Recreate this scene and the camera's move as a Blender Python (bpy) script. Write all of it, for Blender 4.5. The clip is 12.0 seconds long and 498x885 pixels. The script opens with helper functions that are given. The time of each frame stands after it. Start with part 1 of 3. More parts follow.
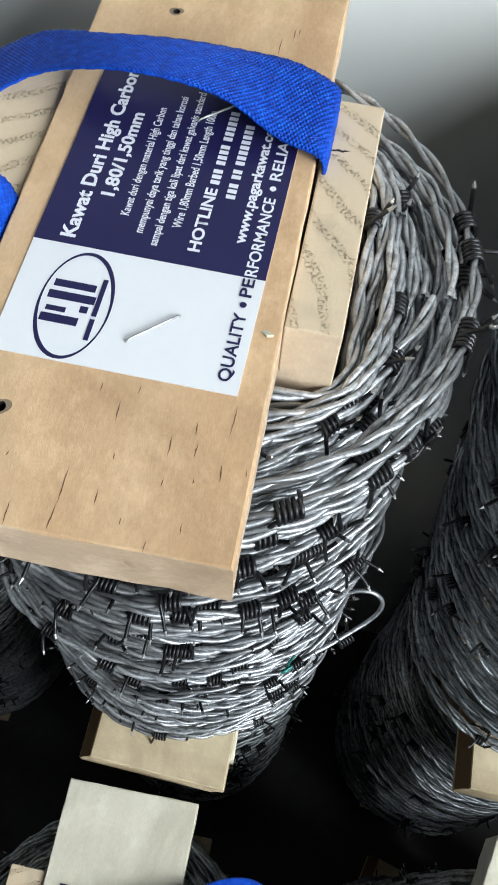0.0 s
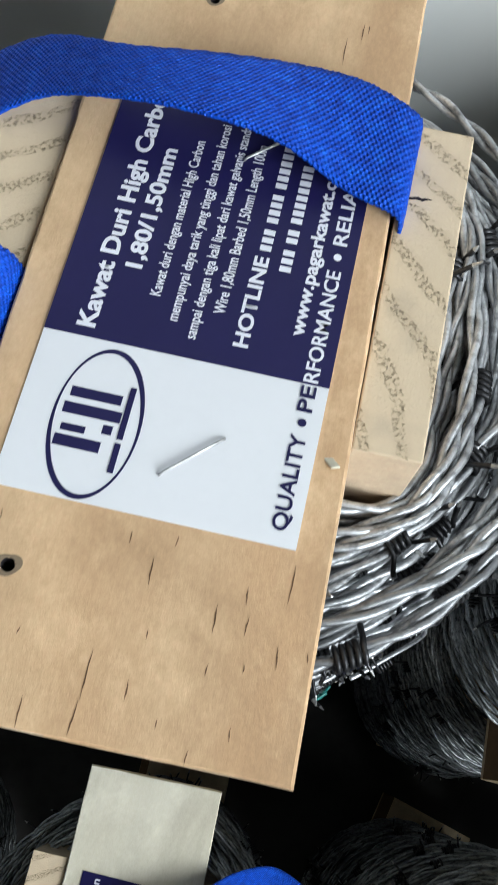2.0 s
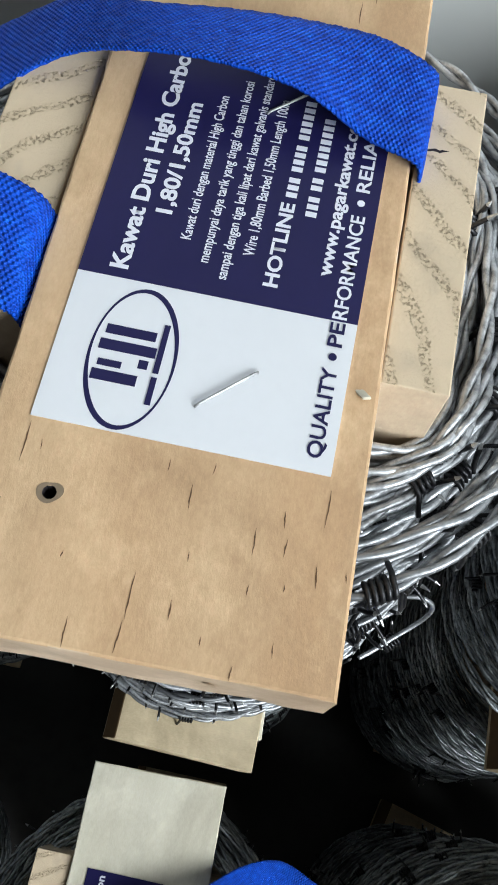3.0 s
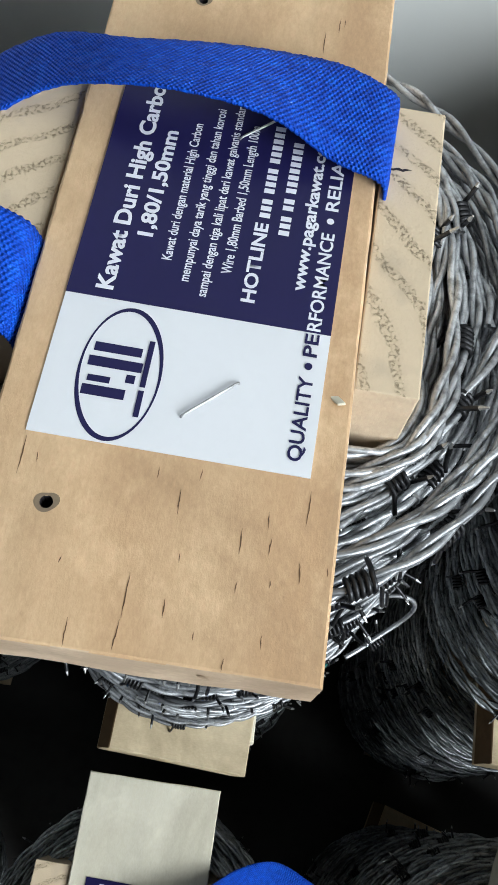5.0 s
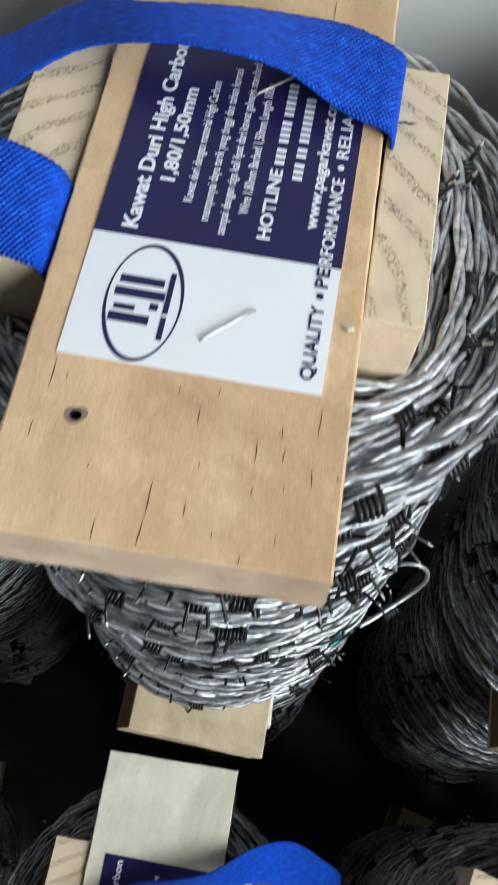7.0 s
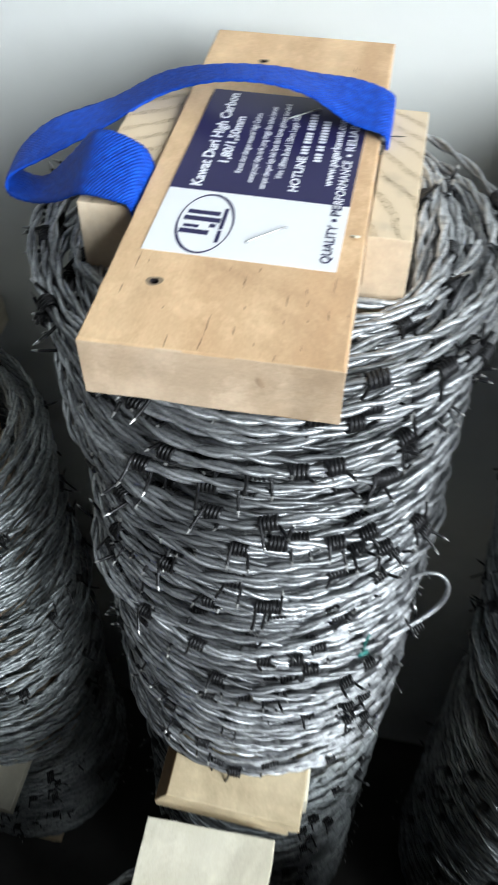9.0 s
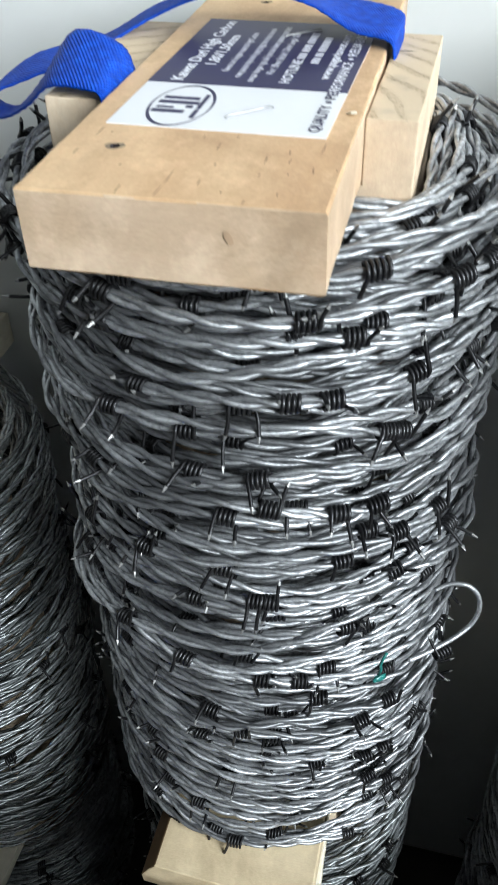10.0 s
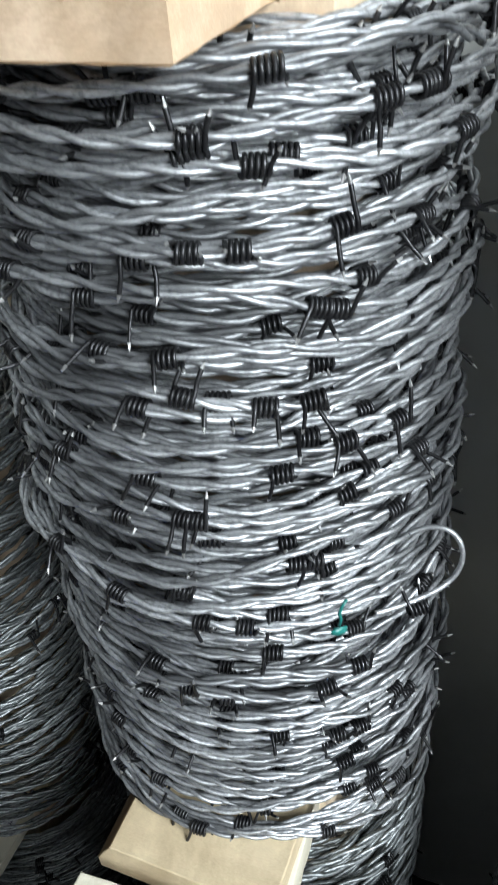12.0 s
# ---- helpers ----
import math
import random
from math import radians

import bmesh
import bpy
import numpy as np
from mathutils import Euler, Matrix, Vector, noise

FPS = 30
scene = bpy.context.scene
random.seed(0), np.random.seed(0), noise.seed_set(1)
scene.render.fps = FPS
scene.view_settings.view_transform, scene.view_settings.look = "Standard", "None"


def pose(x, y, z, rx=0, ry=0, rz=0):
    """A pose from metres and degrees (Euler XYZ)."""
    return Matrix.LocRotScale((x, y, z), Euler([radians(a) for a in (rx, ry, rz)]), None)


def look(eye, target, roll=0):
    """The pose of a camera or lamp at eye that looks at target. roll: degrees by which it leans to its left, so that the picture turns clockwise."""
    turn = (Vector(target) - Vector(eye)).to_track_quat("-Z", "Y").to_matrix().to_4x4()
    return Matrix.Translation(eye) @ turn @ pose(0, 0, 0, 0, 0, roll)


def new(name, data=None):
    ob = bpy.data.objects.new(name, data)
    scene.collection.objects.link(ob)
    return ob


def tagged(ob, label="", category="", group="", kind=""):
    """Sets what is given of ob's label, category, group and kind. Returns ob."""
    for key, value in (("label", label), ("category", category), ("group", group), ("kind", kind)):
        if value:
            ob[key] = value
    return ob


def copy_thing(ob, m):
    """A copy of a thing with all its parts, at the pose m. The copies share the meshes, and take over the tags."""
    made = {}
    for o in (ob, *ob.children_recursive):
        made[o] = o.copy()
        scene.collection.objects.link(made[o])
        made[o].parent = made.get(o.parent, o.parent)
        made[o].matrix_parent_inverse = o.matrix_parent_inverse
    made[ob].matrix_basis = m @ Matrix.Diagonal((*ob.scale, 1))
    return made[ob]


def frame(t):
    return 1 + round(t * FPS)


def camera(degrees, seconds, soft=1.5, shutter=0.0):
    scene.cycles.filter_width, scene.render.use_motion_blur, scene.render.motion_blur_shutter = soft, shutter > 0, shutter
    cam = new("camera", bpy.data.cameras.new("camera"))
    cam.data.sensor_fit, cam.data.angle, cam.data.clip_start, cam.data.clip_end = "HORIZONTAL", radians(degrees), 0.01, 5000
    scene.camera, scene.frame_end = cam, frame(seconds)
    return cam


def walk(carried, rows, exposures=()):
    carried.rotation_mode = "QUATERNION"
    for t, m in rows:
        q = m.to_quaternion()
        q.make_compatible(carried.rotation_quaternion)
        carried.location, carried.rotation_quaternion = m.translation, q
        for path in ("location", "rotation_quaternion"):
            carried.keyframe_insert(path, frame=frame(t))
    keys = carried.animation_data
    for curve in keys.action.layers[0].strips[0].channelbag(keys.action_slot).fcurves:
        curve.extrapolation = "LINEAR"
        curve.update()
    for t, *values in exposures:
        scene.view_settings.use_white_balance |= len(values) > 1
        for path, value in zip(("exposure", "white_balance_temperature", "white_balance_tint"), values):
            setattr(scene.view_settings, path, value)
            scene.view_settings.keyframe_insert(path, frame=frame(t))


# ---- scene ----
EXPOSURES = [(0, -0.45), (1.0, -0.5), (2.0, -0.58), (7.2, -0.58), (9.0, -0.2), (10.0, -0.24), (11.0, -0.08), (12, -0.08)]
cam = camera(32.25, 12.0, shutter=0.5)
PATH = [
    (0, (0.04198, -0.09368, 0.65641), (0.02534, 0.04730, 0.39212), 5.41),
    (0.5, (0.04266, -0.08306, 0.66141), (0.02842, 0.05290, 0.39437), 6.34),
    (1, (0.03245, -0.04289, 0.65695), (0.01513, 0.06908, 0.37917), 4.99),
    (1.5, (0.02197, -0.02704, 0.64861), (0.01159, 0.07793, 0.36777), 7.55),
    (2, (0.02175, -0.03656, 0.64658), (0.00925, 0.06763, 0.36553), 5.99),
    (2.5, (0.01807, -0.04697, 0.65425), (0.00718, 0.07340, 0.37968), 7.18),
    (3, (0.01629, -0.05536, 0.64340), (0.00789, 0.05823, 0.36587), 7.76),
    (3.5, (0.01685, -0.05682, 0.64559), (0.00974, 0.05752, 0.36832), 7.67),
    (5.5, (0.01642, -0.06240, 0.65361), (0.01377, 0.05718, 0.37848), 8.57),
    (6, (0.01655, -0.06452, 0.65419), (0.01274, 0.05595, 0.37947), 8.23),
    (6.5, (0.01687, -0.06585, 0.65227), (0.01276, 0.05500, 0.37772), 8.61),
    (7, (0.02085, -0.08368, 0.65402), (0.01007, 0.04150, 0.38159), 5.30),
    (7.2, (0.02339, -0.09966, 0.65659), (0.00939, 0.02288, 0.38311), 4.05),
    (8.8, (0.03923, -0.19337, 0.65951), (0.01970, -0.00678, 0.42541), 2.21),
    (9, (0.04079, -0.19072, 0.64592), (0.00289, 0.00346, 0.42040), 0.31),
    (9.5, (0.04363, -0.19014, 0.60530), (-0.00666, 0.02483, 0.40219), 1.01),
    (10, (0.06025, -0.19749, 0.57660), (0.00054, 0.02341, 0.38259), -1.53),
    (10.5, (0.07276, -0.18693, 0.55356), (-0.00228, 0.03518, 0.36638), -2.86),
    (11, (0.08278, -0.18229, 0.53385), (-0.00132, 0.04019, 0.35101), -4.16),
    (11.5, (0.09773, -0.18089, 0.53063), (0.00527, 0.04040, 0.35040), -4.38),
    (12, (0.10725, -0.18415, 0.51826), (0.01180, 0.03611, 0.33834), -4.42),
]
walk(cam, [(t, look(eye, target, roll)) for t, eye, target, roll in PATH], EXPOSURES)

# ---- world and light ----
world = bpy.data.worlds.new("world")
scene.world = world
world.use_nodes = True
_sky = world.node_tree.nodes.new("ShaderNodeTexSky")
_sky.sky_type, _sky.sun_disc = "NISHITA", False
_sky.sun_elevation, _sky.sun_rotation = radians(40), radians(90)
world.node_tree.links.new(_sky.outputs[0], world.node_tree.nodes["Background"].inputs[0])
world.node_tree.nodes["Background"].inputs[1].default_value = 0.08

FLOOR = -0.195
WALL_Y = 0.175
ROOM = (-1.9, 1.35, -2.4, WALL_Y, FLOOR, 2.3)          # x0 x1 y0 y1 z0 z1 of the store room
WIN = (-1.75, -0.35, 0.76, 1.81)                      # y0 y1 z0 z1 of the window in the east wall

lamp = bpy.data.lights.new("window_light", "AREA")
lamp.shape, lamp.size, lamp.size_y, lamp.energy, lamp.color = "RECTANGLE", WIN[1] - WIN[0], WIN[3] - WIN[2], 101, (0.89, 0.97, 1.0)
new("window_light", lamp).matrix_world = look((ROOM[1] + 0.01, (WIN[0] + WIN[1]) / 2, (WIN[2] + WIN[3]) / 2),
                                              (0.0, (WIN[0] + WIN[1]) / 2, 0.35))


# ---- materials ----
def material(name, rough=0.5, metal=0.0):
    m = bpy.data.materials.new(name)
    m.use_nodes = True
    b = m.node_tree.nodes["Principled BSDF"]
    b.inputs["Roughness"].default_value, b.inputs["Metallic"].default_value = rough, metal
    return m, m.node_tree, b


def node(tree, kind, links=None, **values):
    n = tree.nodes.new(kind)
    for k, v in values.items():
        n.inputs[k.replace("_", " ")].default_value = v
    for k, v in (links or {}).items():
        tree.links.new(v, n.inputs[k])
    return n


def ramp(tree, fac, stops):
    n = tree.nodes.new("ShaderNodeValToRGB")
    el = n.color_ramp.elements
    while len(el) < len(stops):
        el.new(0.5)
    for e, (p, c) in zip(el, stops):
        e.position, e.color = p, (*c, 1)
    tree.links.new(fac, n.inputs[0])
    return n.outputs[0]


def mixed(tree, fac, a, b, kind="MIX"):
    n = tree.nodes.new("ShaderNodeMix")
    n.data_type, n.blend_type = "RGBA", kind
    for socket, v in ((n.inputs[0], fac), (n.inputs[6], a), (n.inputs[7], b)):
        if isinstance(v, (tuple, float, int)):
            socket.default_value = (*v, 1) if isinstance(v, tuple) else v
        else:
            tree.links.new(v, socket)
    return n.outputs[2]


def placed(tree, scale, turn=(0, 0, 0), shift=True, kind="Object"):
    """Object coordinates, scaled, shifted at random from object to object."""
    co = tree.nodes.new("ShaderNodeTexCoord")
    out = co.outputs[kind]
    if shift:
        info = tree.nodes.new("ShaderNodeObjectInfo")
        add = tree.nodes.new("ShaderNodeVectorMath")
        tree.links.new(out, add.inputs[0])
        tree.links.new(info.outputs["Random"], add.inputs[1])
        out = add.outputs[0]
    mp = node(tree, "ShaderNodeMapping", {"Vector": out}, Scale=scale, Rotation=turn)
    return mp.outputs[0]


def bumped(tree, bsdf, height, strength, distance):
    b = node(tree, "ShaderNodeBump", {"Height": height}, Strength=strength, Distance=distance)
    tree.links.new(b.outputs[0], bsdf.inputs["Normal"])


def wood(name, light, dark, along=1):
    """Sawn pine; along: the axis of the grain."""
    m, t, b = material(name, 0.62)
    s = [70, 70, 70]
    s[along] = 5
    fine = node(t, "ShaderNodeTexNoise", {"Vector": placed(t, s)}, Scale=1.6, Detail=6, Roughness=0.65, Distortion=0.3)
    s2 = [16, 16, 16]
    s2[along] = 2.2
    broad = node(t, "ShaderNodeTexNoise", {"Vector": placed(t, s2)}, Scale=1.5, Detail=3, Roughness=0.5, Distortion=0.8)
    mottle = node(t, "ShaderNodeTexNoise", {"Vector": placed(t, (60, 42, 60))}, Scale=1.2, Detail=6, Roughness=0.7)
    stain = node(t, "ShaderNodeTexNoise", {"Vector": placed(t, (19, 13, 19))}, Scale=1.0, Detail=5, Roughness=0.65, Distortion=0.6)
    col = mixed(t, ramp(t, broad.outputs[0], [(0.36, (0, 0, 0)), (0.66, (1, 1, 1))]), light, dark)
    col = mixed(t, ramp(t, fine.outputs[0], [(0.42, (0.22, 0.22, 0.22)), (0.62, (0, 0, 0))]), col, tuple(c * 0.72 for c in dark))
    col = mixed(t, ramp(t, mottle.outputs[0], [(0.48, (0, 0, 0)), (0.68, (0.7, 0.7, 0.7))]), col, tuple(min(1, c * 1.15) for c in light))
    col = mixed(t, ramp(t, stain.outputs[0], [(0.45, (0, 0, 0)), (0.66, (0.8, 0.8, 0.8))]), col, tuple(c * 0.74 for c in dark))
    s4 = [1400, 1400, 1400]
    s4[along] = 600
    grit = node(t, "ShaderNodeTexNoise", {"Vector": placed(t, s4)}, Scale=1.0, Detail=4, Roughness=0.7)
    height = mixed(t, 0.5, fine.outputs["Color"], grit.outputs["Color"])
    col = mixed(t, 0.18, col, ramp(t, grit.outputs[0], [(0.3, (0.25, 0.25, 0.25)), (0.7, (0.75, 0.75, 0.75))]), "OVERLAY")
    t.links.new(col, b.inputs["Base Color"])
    b.inputs["Specular IOR Level"].default_value = 0.3
    bumped(t, b, height, 0.35, 0.0006)
    return m


def end_grain(name, light, dark):
    """Rough sawn end grain: slanting year rings with torn fibres."""
    m, t, b = material(name, 0.85)
    co = node(t, "ShaderNodeMapping", {"Vector": t.nodes.new("ShaderNodeTexCoord").outputs["Object"]}, Location=(0.0076, -0.016, 0)).outputs[0]
    rings = node(t, "ShaderNodeTexWave", {"Vector": co}, Scale=40, Distortion=2.2, Detail=3, Detail_Scale=1.5)
    rings.wave_type, rings.rings_direction = "RINGS", "Z"
    torn = node(t, "ShaderNodeTexNoise", {"Vector": placed(t, (800, 800, 800))}, Scale=1.5, Detail=4, Roughness=0.75)
    dirt = node(t, "ShaderNodeTexNoise", {"Vector": placed(t, (38, 38, 38))}, Scale=1.3, Detail=3)
    band = ramp(t, rings.outputs[0], [(0.72, (0, 0, 0)), (0.92, (1, 1, 1))])
    pits = mixed(t, 1.0, band, ramp(t, torn.outputs[0], [(0.38, (0.75, 0.75, 0.75)), (0.48, (0, 0, 0))]), "MULTIPLY")
    col = mixed(t, ramp(t, rings.outputs[0], [(0.3, (0, 0, 0)), (0.95, (0.28, 0.28, 0.28))]), light, dark)
    col = mixed(t, pits, col, tuple(c * 0.66 for c in dark))
    col = mixed(t, ramp(t, dirt.outputs[0], [(0.55, (0, 0, 0)), (0.75, (0.55, 0.55, 0.55))]), col, (0.27, 0.22, 0.17))
    t.links.new(col, b.inputs["Base Color"])
    rough = mixed(t, 0.75, mixed(t, 0.75, torn.outputs["Color"], (0.5, 0.5, 0.5)), pits, "SUBTRACT")
    bumped(t, b, rough, 0.8, 0.0010)
    return m


def metal(name, light, dark, rough, body=0.9):
    """Drawn wire: dull zinc with streaks and spots."""
    m, t, b = material(name, rough, body)
    spot = node(t, "ShaderNodeTexNoise", {"Vector": placed(t, (330, 330, 330))}, Scale=1.0, Detail=4, Roughness=0.6)
    cloud = node(t, "ShaderNodeTexNoise", {"Vector": placed(t, (28, 28, 28))}, Scale=1.0, Detail=2)
    streak = node(t, "ShaderNodeTexNoise", {"Vector": placed(t, (420, 420, 2600))}, Scale=1.0, Detail=3, Roughness=0.6)
    col = mixed(t, ramp(t, cloud.outputs[0], [(0.38, (0, 0, 0)), (0.66, (1, 1, 1))]), light, dark)
    col = mixed(t, ramp(t, spot.outputs[0], [(0.48, (0, 0, 0)), (0.68, (0.75, 0.75, 0.75))]), col, tuple(c * 0.55 for c in dark))
    col = mixed(t, ramp(t, streak.outputs[0], [(0.5, (0, 0, 0)), (0.7, (0.6, 0.6, 0.6))]), col, tuple(c * 0.7 for c in dark))
    t.links.new(col, b.inputs["Base Color"])
    t.links.new(ramp(t, spot.outputs[0], [(0.3, (rough - 0.08,) * 3), (0.7, (rough + 0.22,) * 3)]), b.inputs["Roughness"])
    bumped(t, b, streak.outputs[0], 0.35, 0.0002)
    return m


def plain(name, colour, rough, grain=300, vary=0.12, bump=0.1):
    m, t, b = material(name, rough)
    n = node(t, "ShaderNodeTexNoise", {"Vector": placed(t, (grain,) * 3)}, Scale=1.0, Detail=4)
    w = node(t, "ShaderNodeTexNoise", {"Vector": placed(t, (grain / 14,) * 3)}, Scale=1.0, Detail=3)
    col = mixed(t, ramp(t, w.outputs[0], [(0.35, (0, 0, 0)), (0.7, (1, 1, 1))]), colour, tuple(c * (1 - vary) for c in colour))
    col = mixed(t, ramp(t, n.outputs[0], [(0.45, (0, 0, 0)), (0.7, (0.5, 0.5, 0.5))]), col, tuple(c * (1 - vary) for c in colour))
    t.links.new(col, b.inputs["Base Color"])
    bumped(t, b, n.outputs[0], bump, 0.0004)
    return m


def webbing(name):
    """Woven polypropylene tape, by its own length and width (UV in millimetres)."""
    m, t, b = material(name, 0.55)
    b.inputs["Specular IOR Level"].default_value = 0.22
    uv = t.nodes.new("ShaderNodeTexCoord").outputs["UV"]
    sep = node(t, "ShaderNodeSeparateXYZ", {"Vector": uv})

    def calc(op, a, c):
        n = t.nodes.new("ShaderNodeMath")
        n.operation = op
        for s, v in zip(n.inputs, (a, c)):
            if isinstance(v, (int, float)):
                s.default_value = v
            else:
                t.links.new(v, s)
        return n.outputs[0]
    u, v = sep.outputs[0], sep.outputs[1]
    rows = calc("SINE", calc("MULTIPLY", u, 2 * math.pi / 1.2), 0)
    cols = calc("SINE", calc("MULTIPLY", v, 2 * math.pi / 1.7), 0)
    ribs = calc("SINE", calc("MULTIPLY", v, 2 * math.pi / 0.55), 0)
    weave = calc("ADD", calc("MULTIPLY", calc("MULTIPLY", rows, cols), 0.6), calc("MULTIPLY", ribs, 0.15))
    lint = node(t, "ShaderNodeTexNoise", {"Vector": uv}, Scale=0.35, Detail=4)
    fac = calc("ADD", calc("MULTIPLY", weave, 0.11), lint.outputs[0])
    col = ramp(t, fac, [(0.2, (0.001, 0.034, 0.32)), (0.55, (0.001, 0.070, 0.56)), (0.9, (0.006, 0.14, 0.74))])
    t.links.new(col, b.inputs["Base Color"])
    bumped(t, b, weave, 0.9, 0.0005)
    return m


PINE = wood("pine", (0.70, 0.490, 0.298), (0.57, 0.358, 0.200))
RESIN = plain("resin_canal", (0.15, 0.075, 0.03), 0.7, 900, 0.4, 0.2)
KNOT = plain("knot_wood", (0.54, 0.37, 0.24), 0.6, 500, 0.35, 0.2)
PINE_END = wood("pine_sawn_end", (0.70, 0.55, 0.41), (0.55, 0.39, 0.255), 0)
PINE_UP = wood("pine_upright", (0.82, 0.68, 0.52), (0.73, 0.57, 0.41), 2)
PINE_PALE = wood("pine_pale", (0.76, 0.72, 0.60), (0.70, 0.64, 0.50), 1)
PINE_ROUGH = wood("pine_rough", (0.74, 0.62, 0.43), (0.58, 0.45, 0.28), 0)
BARK = plain("bark", (0.22, 0.13, 0.06), 0.9, 240, 0.4, 0.5)
ENDGRAIN = end_grain("pine_end_grain", (0.66, 0.525, 0.37), (0.55, 0.41, 0.26))
ZINC = metal("zinc_wire", (0.64, 0.655, 0.685), (0.26, 0.267, 0.282), 0.41, 0.75)
# darkened copy of the zinc: the neighbouring rolls' shade is in this colour
ZINC_SHADED = metal("shaded_zinc_wire", (0.50, 0.53, 0.55), (0.17, 0.185, 0.192), 0.42, 0.72)
BARB = metal("dark_barb_wire", (0.075, 0.075, 0.08), (0.035, 0.035, 0.038), 0.36)
CUT = metal("cut_wire_end", (0.62, 0.62, 0.62), (0.45, 0.45, 0.45), 0.45)
STEEL = metal("staple_steel", (0.56, 0.56, 0.57), (0.45, 0.45, 0.46), 0.45)
HOLE = plain("dark_hole", (0.018, 0.012, 0.016), 0.9)
STAIN = plain("rust_stain", (0.26, 0.19, 0.125), 0.8, 700, 0.35, 0.1)
STRAP = webbing("blue_webbing")
CARD = plain("white_card", (0.77, 0.78, 0.82), 0.28, 500, 0.025, 0.02)
NAVY = plain("navy_print", (0.014, 0.012, 0.072), 0.35, 500, 0.10, 0.02)
NAVY.node_tree.nodes["Principled BSDF"].inputs["Specular IOR Level"].default_value = 0.25
INK = plain("white_print", (0.78, 0.79, 0.86), 0.3, 500, 0.03, 0.02)
PLASTER = plain("painted_plaster", (0.82, 0.84, 0.83), 0.6, 60, 0.06, 0.25)
CONCRETE = plain("dark_concrete", (0.055, 0.052, 0.05), 0.9, 90, 0.35, 0.4)
# near-black colour for the unseen walls and ceiling, set to cut bounce light
LOW_BOUNCE_GREY = plain("low_bounce_grey", (0.06, 0.06, 0.059), 0.7, 60, 0.1, 0.2)
TEAL = plain("teal_plastic", (0.02, 0.20, 0.18), 0.35, 200, 0.2, 0.1)
GLASS, _t, _b = material("window_glass", 0.02)
_b.inputs["Transmission Weight"].default_value = 1.0
FRAME = plain("white_window_paint", (0.75, 0.75, 0.72), 0.4, 120, 0.06, 0.1)


# ---- mesh helpers ----
def part(name, bm, mats, parent=None, label="", smooth=False):
    me = bpy.data.meshes.new(name)
    if isinstance(bm, bmesh.types.BMesh):
        bm.to_mesh(me)
        bm.free()
    else:
        me.from_pydata(bm[0], [], bm[1])
    for mt in mats if isinstance(mats, (list, tuple)) else [mats]:
        me.materials.append(mt)
    if smooth:
        me.polygons.foreach_set("use_smooth", [True] * len(me.polygons))
    ob = new(name, me)
    ob.parent = parent
    if label:
        ob["label"] = label
    return ob


def box(bm, x0, x1, y0, y1, z0, z1, bevel=0.0, mat=0):
    r = bmesh.ops.create_cube(bm, size=1.0, matrix=Matrix.LocRotScale(((x0 + x1) / 2, (y0 + y1) / 2, (z0 + z1) / 2), None, (x1 - x0, y1 - y0, z1 - z0)))
    faces = {f for v in r["verts"] for f in v.link_faces}
    for f in faces:
        f.material_index = mat
    if bevel:
        bmesh.ops.bevel(bm, geom=list({e for f in faces for e in f.edges}), offset=bevel, segments=2, profile=0.6, affect="EDGES")


def boxed(*args, **kw):
    bm = bmesh.new()
    box(bm, *args, **kw)
    return bm


def tube(points, radius, sides=6, closed_ends=True, r_end=None):
    """Vertices and faces of a tube along points."""
    p = np.array(points, float)
    n = len(p)
    tan = np.gradient(p, axis=0)
    tan /= np.linalg.norm(tan, axis=1)[:, None]
    up = np.array((0, 0, 1.0)) if abs(tan[0][2]) < 0.9 else np.array((1.0, 0, 0))
    verts, faces = [], []
    a = np.linspace(0, 2 * np.pi, sides, endpoint=False)
    nrm = np.cross(tan[0], up)
    for i in range(n):
        nrm = nrm - tan[i] * nrm.dot(tan[i])
        nrm /= np.linalg.norm(nrm)
        b = np.cross(tan[i], nrm)
        r = radius if r_end is None else radius + (r_end - radius) * i / (n - 1)
        for k in a:
            verts.append(tuple(p[i] + r * (math.cos(k) * nrm + math.sin(k) * b)))
    for i in range(n - 1):
        for k in range(sides):
            faces.append((i * sides + k, i * sides + (k + 1) % sides, (i + 1) * sides + (k + 1) % sides, (i + 1) * sides + k))
    if closed_ends:
        faces += [tuple(range(sides - 1, -1, -1)), tuple(range((n - 1) * sides, n * sides))]
    return verts, faces


def joined(*pieces):
    v, f = [], []
    for pv, pf in pieces:
        o = len(v)
        v += pv
        f += [tuple(i + o for i in q) for q in pf]
    return v, f


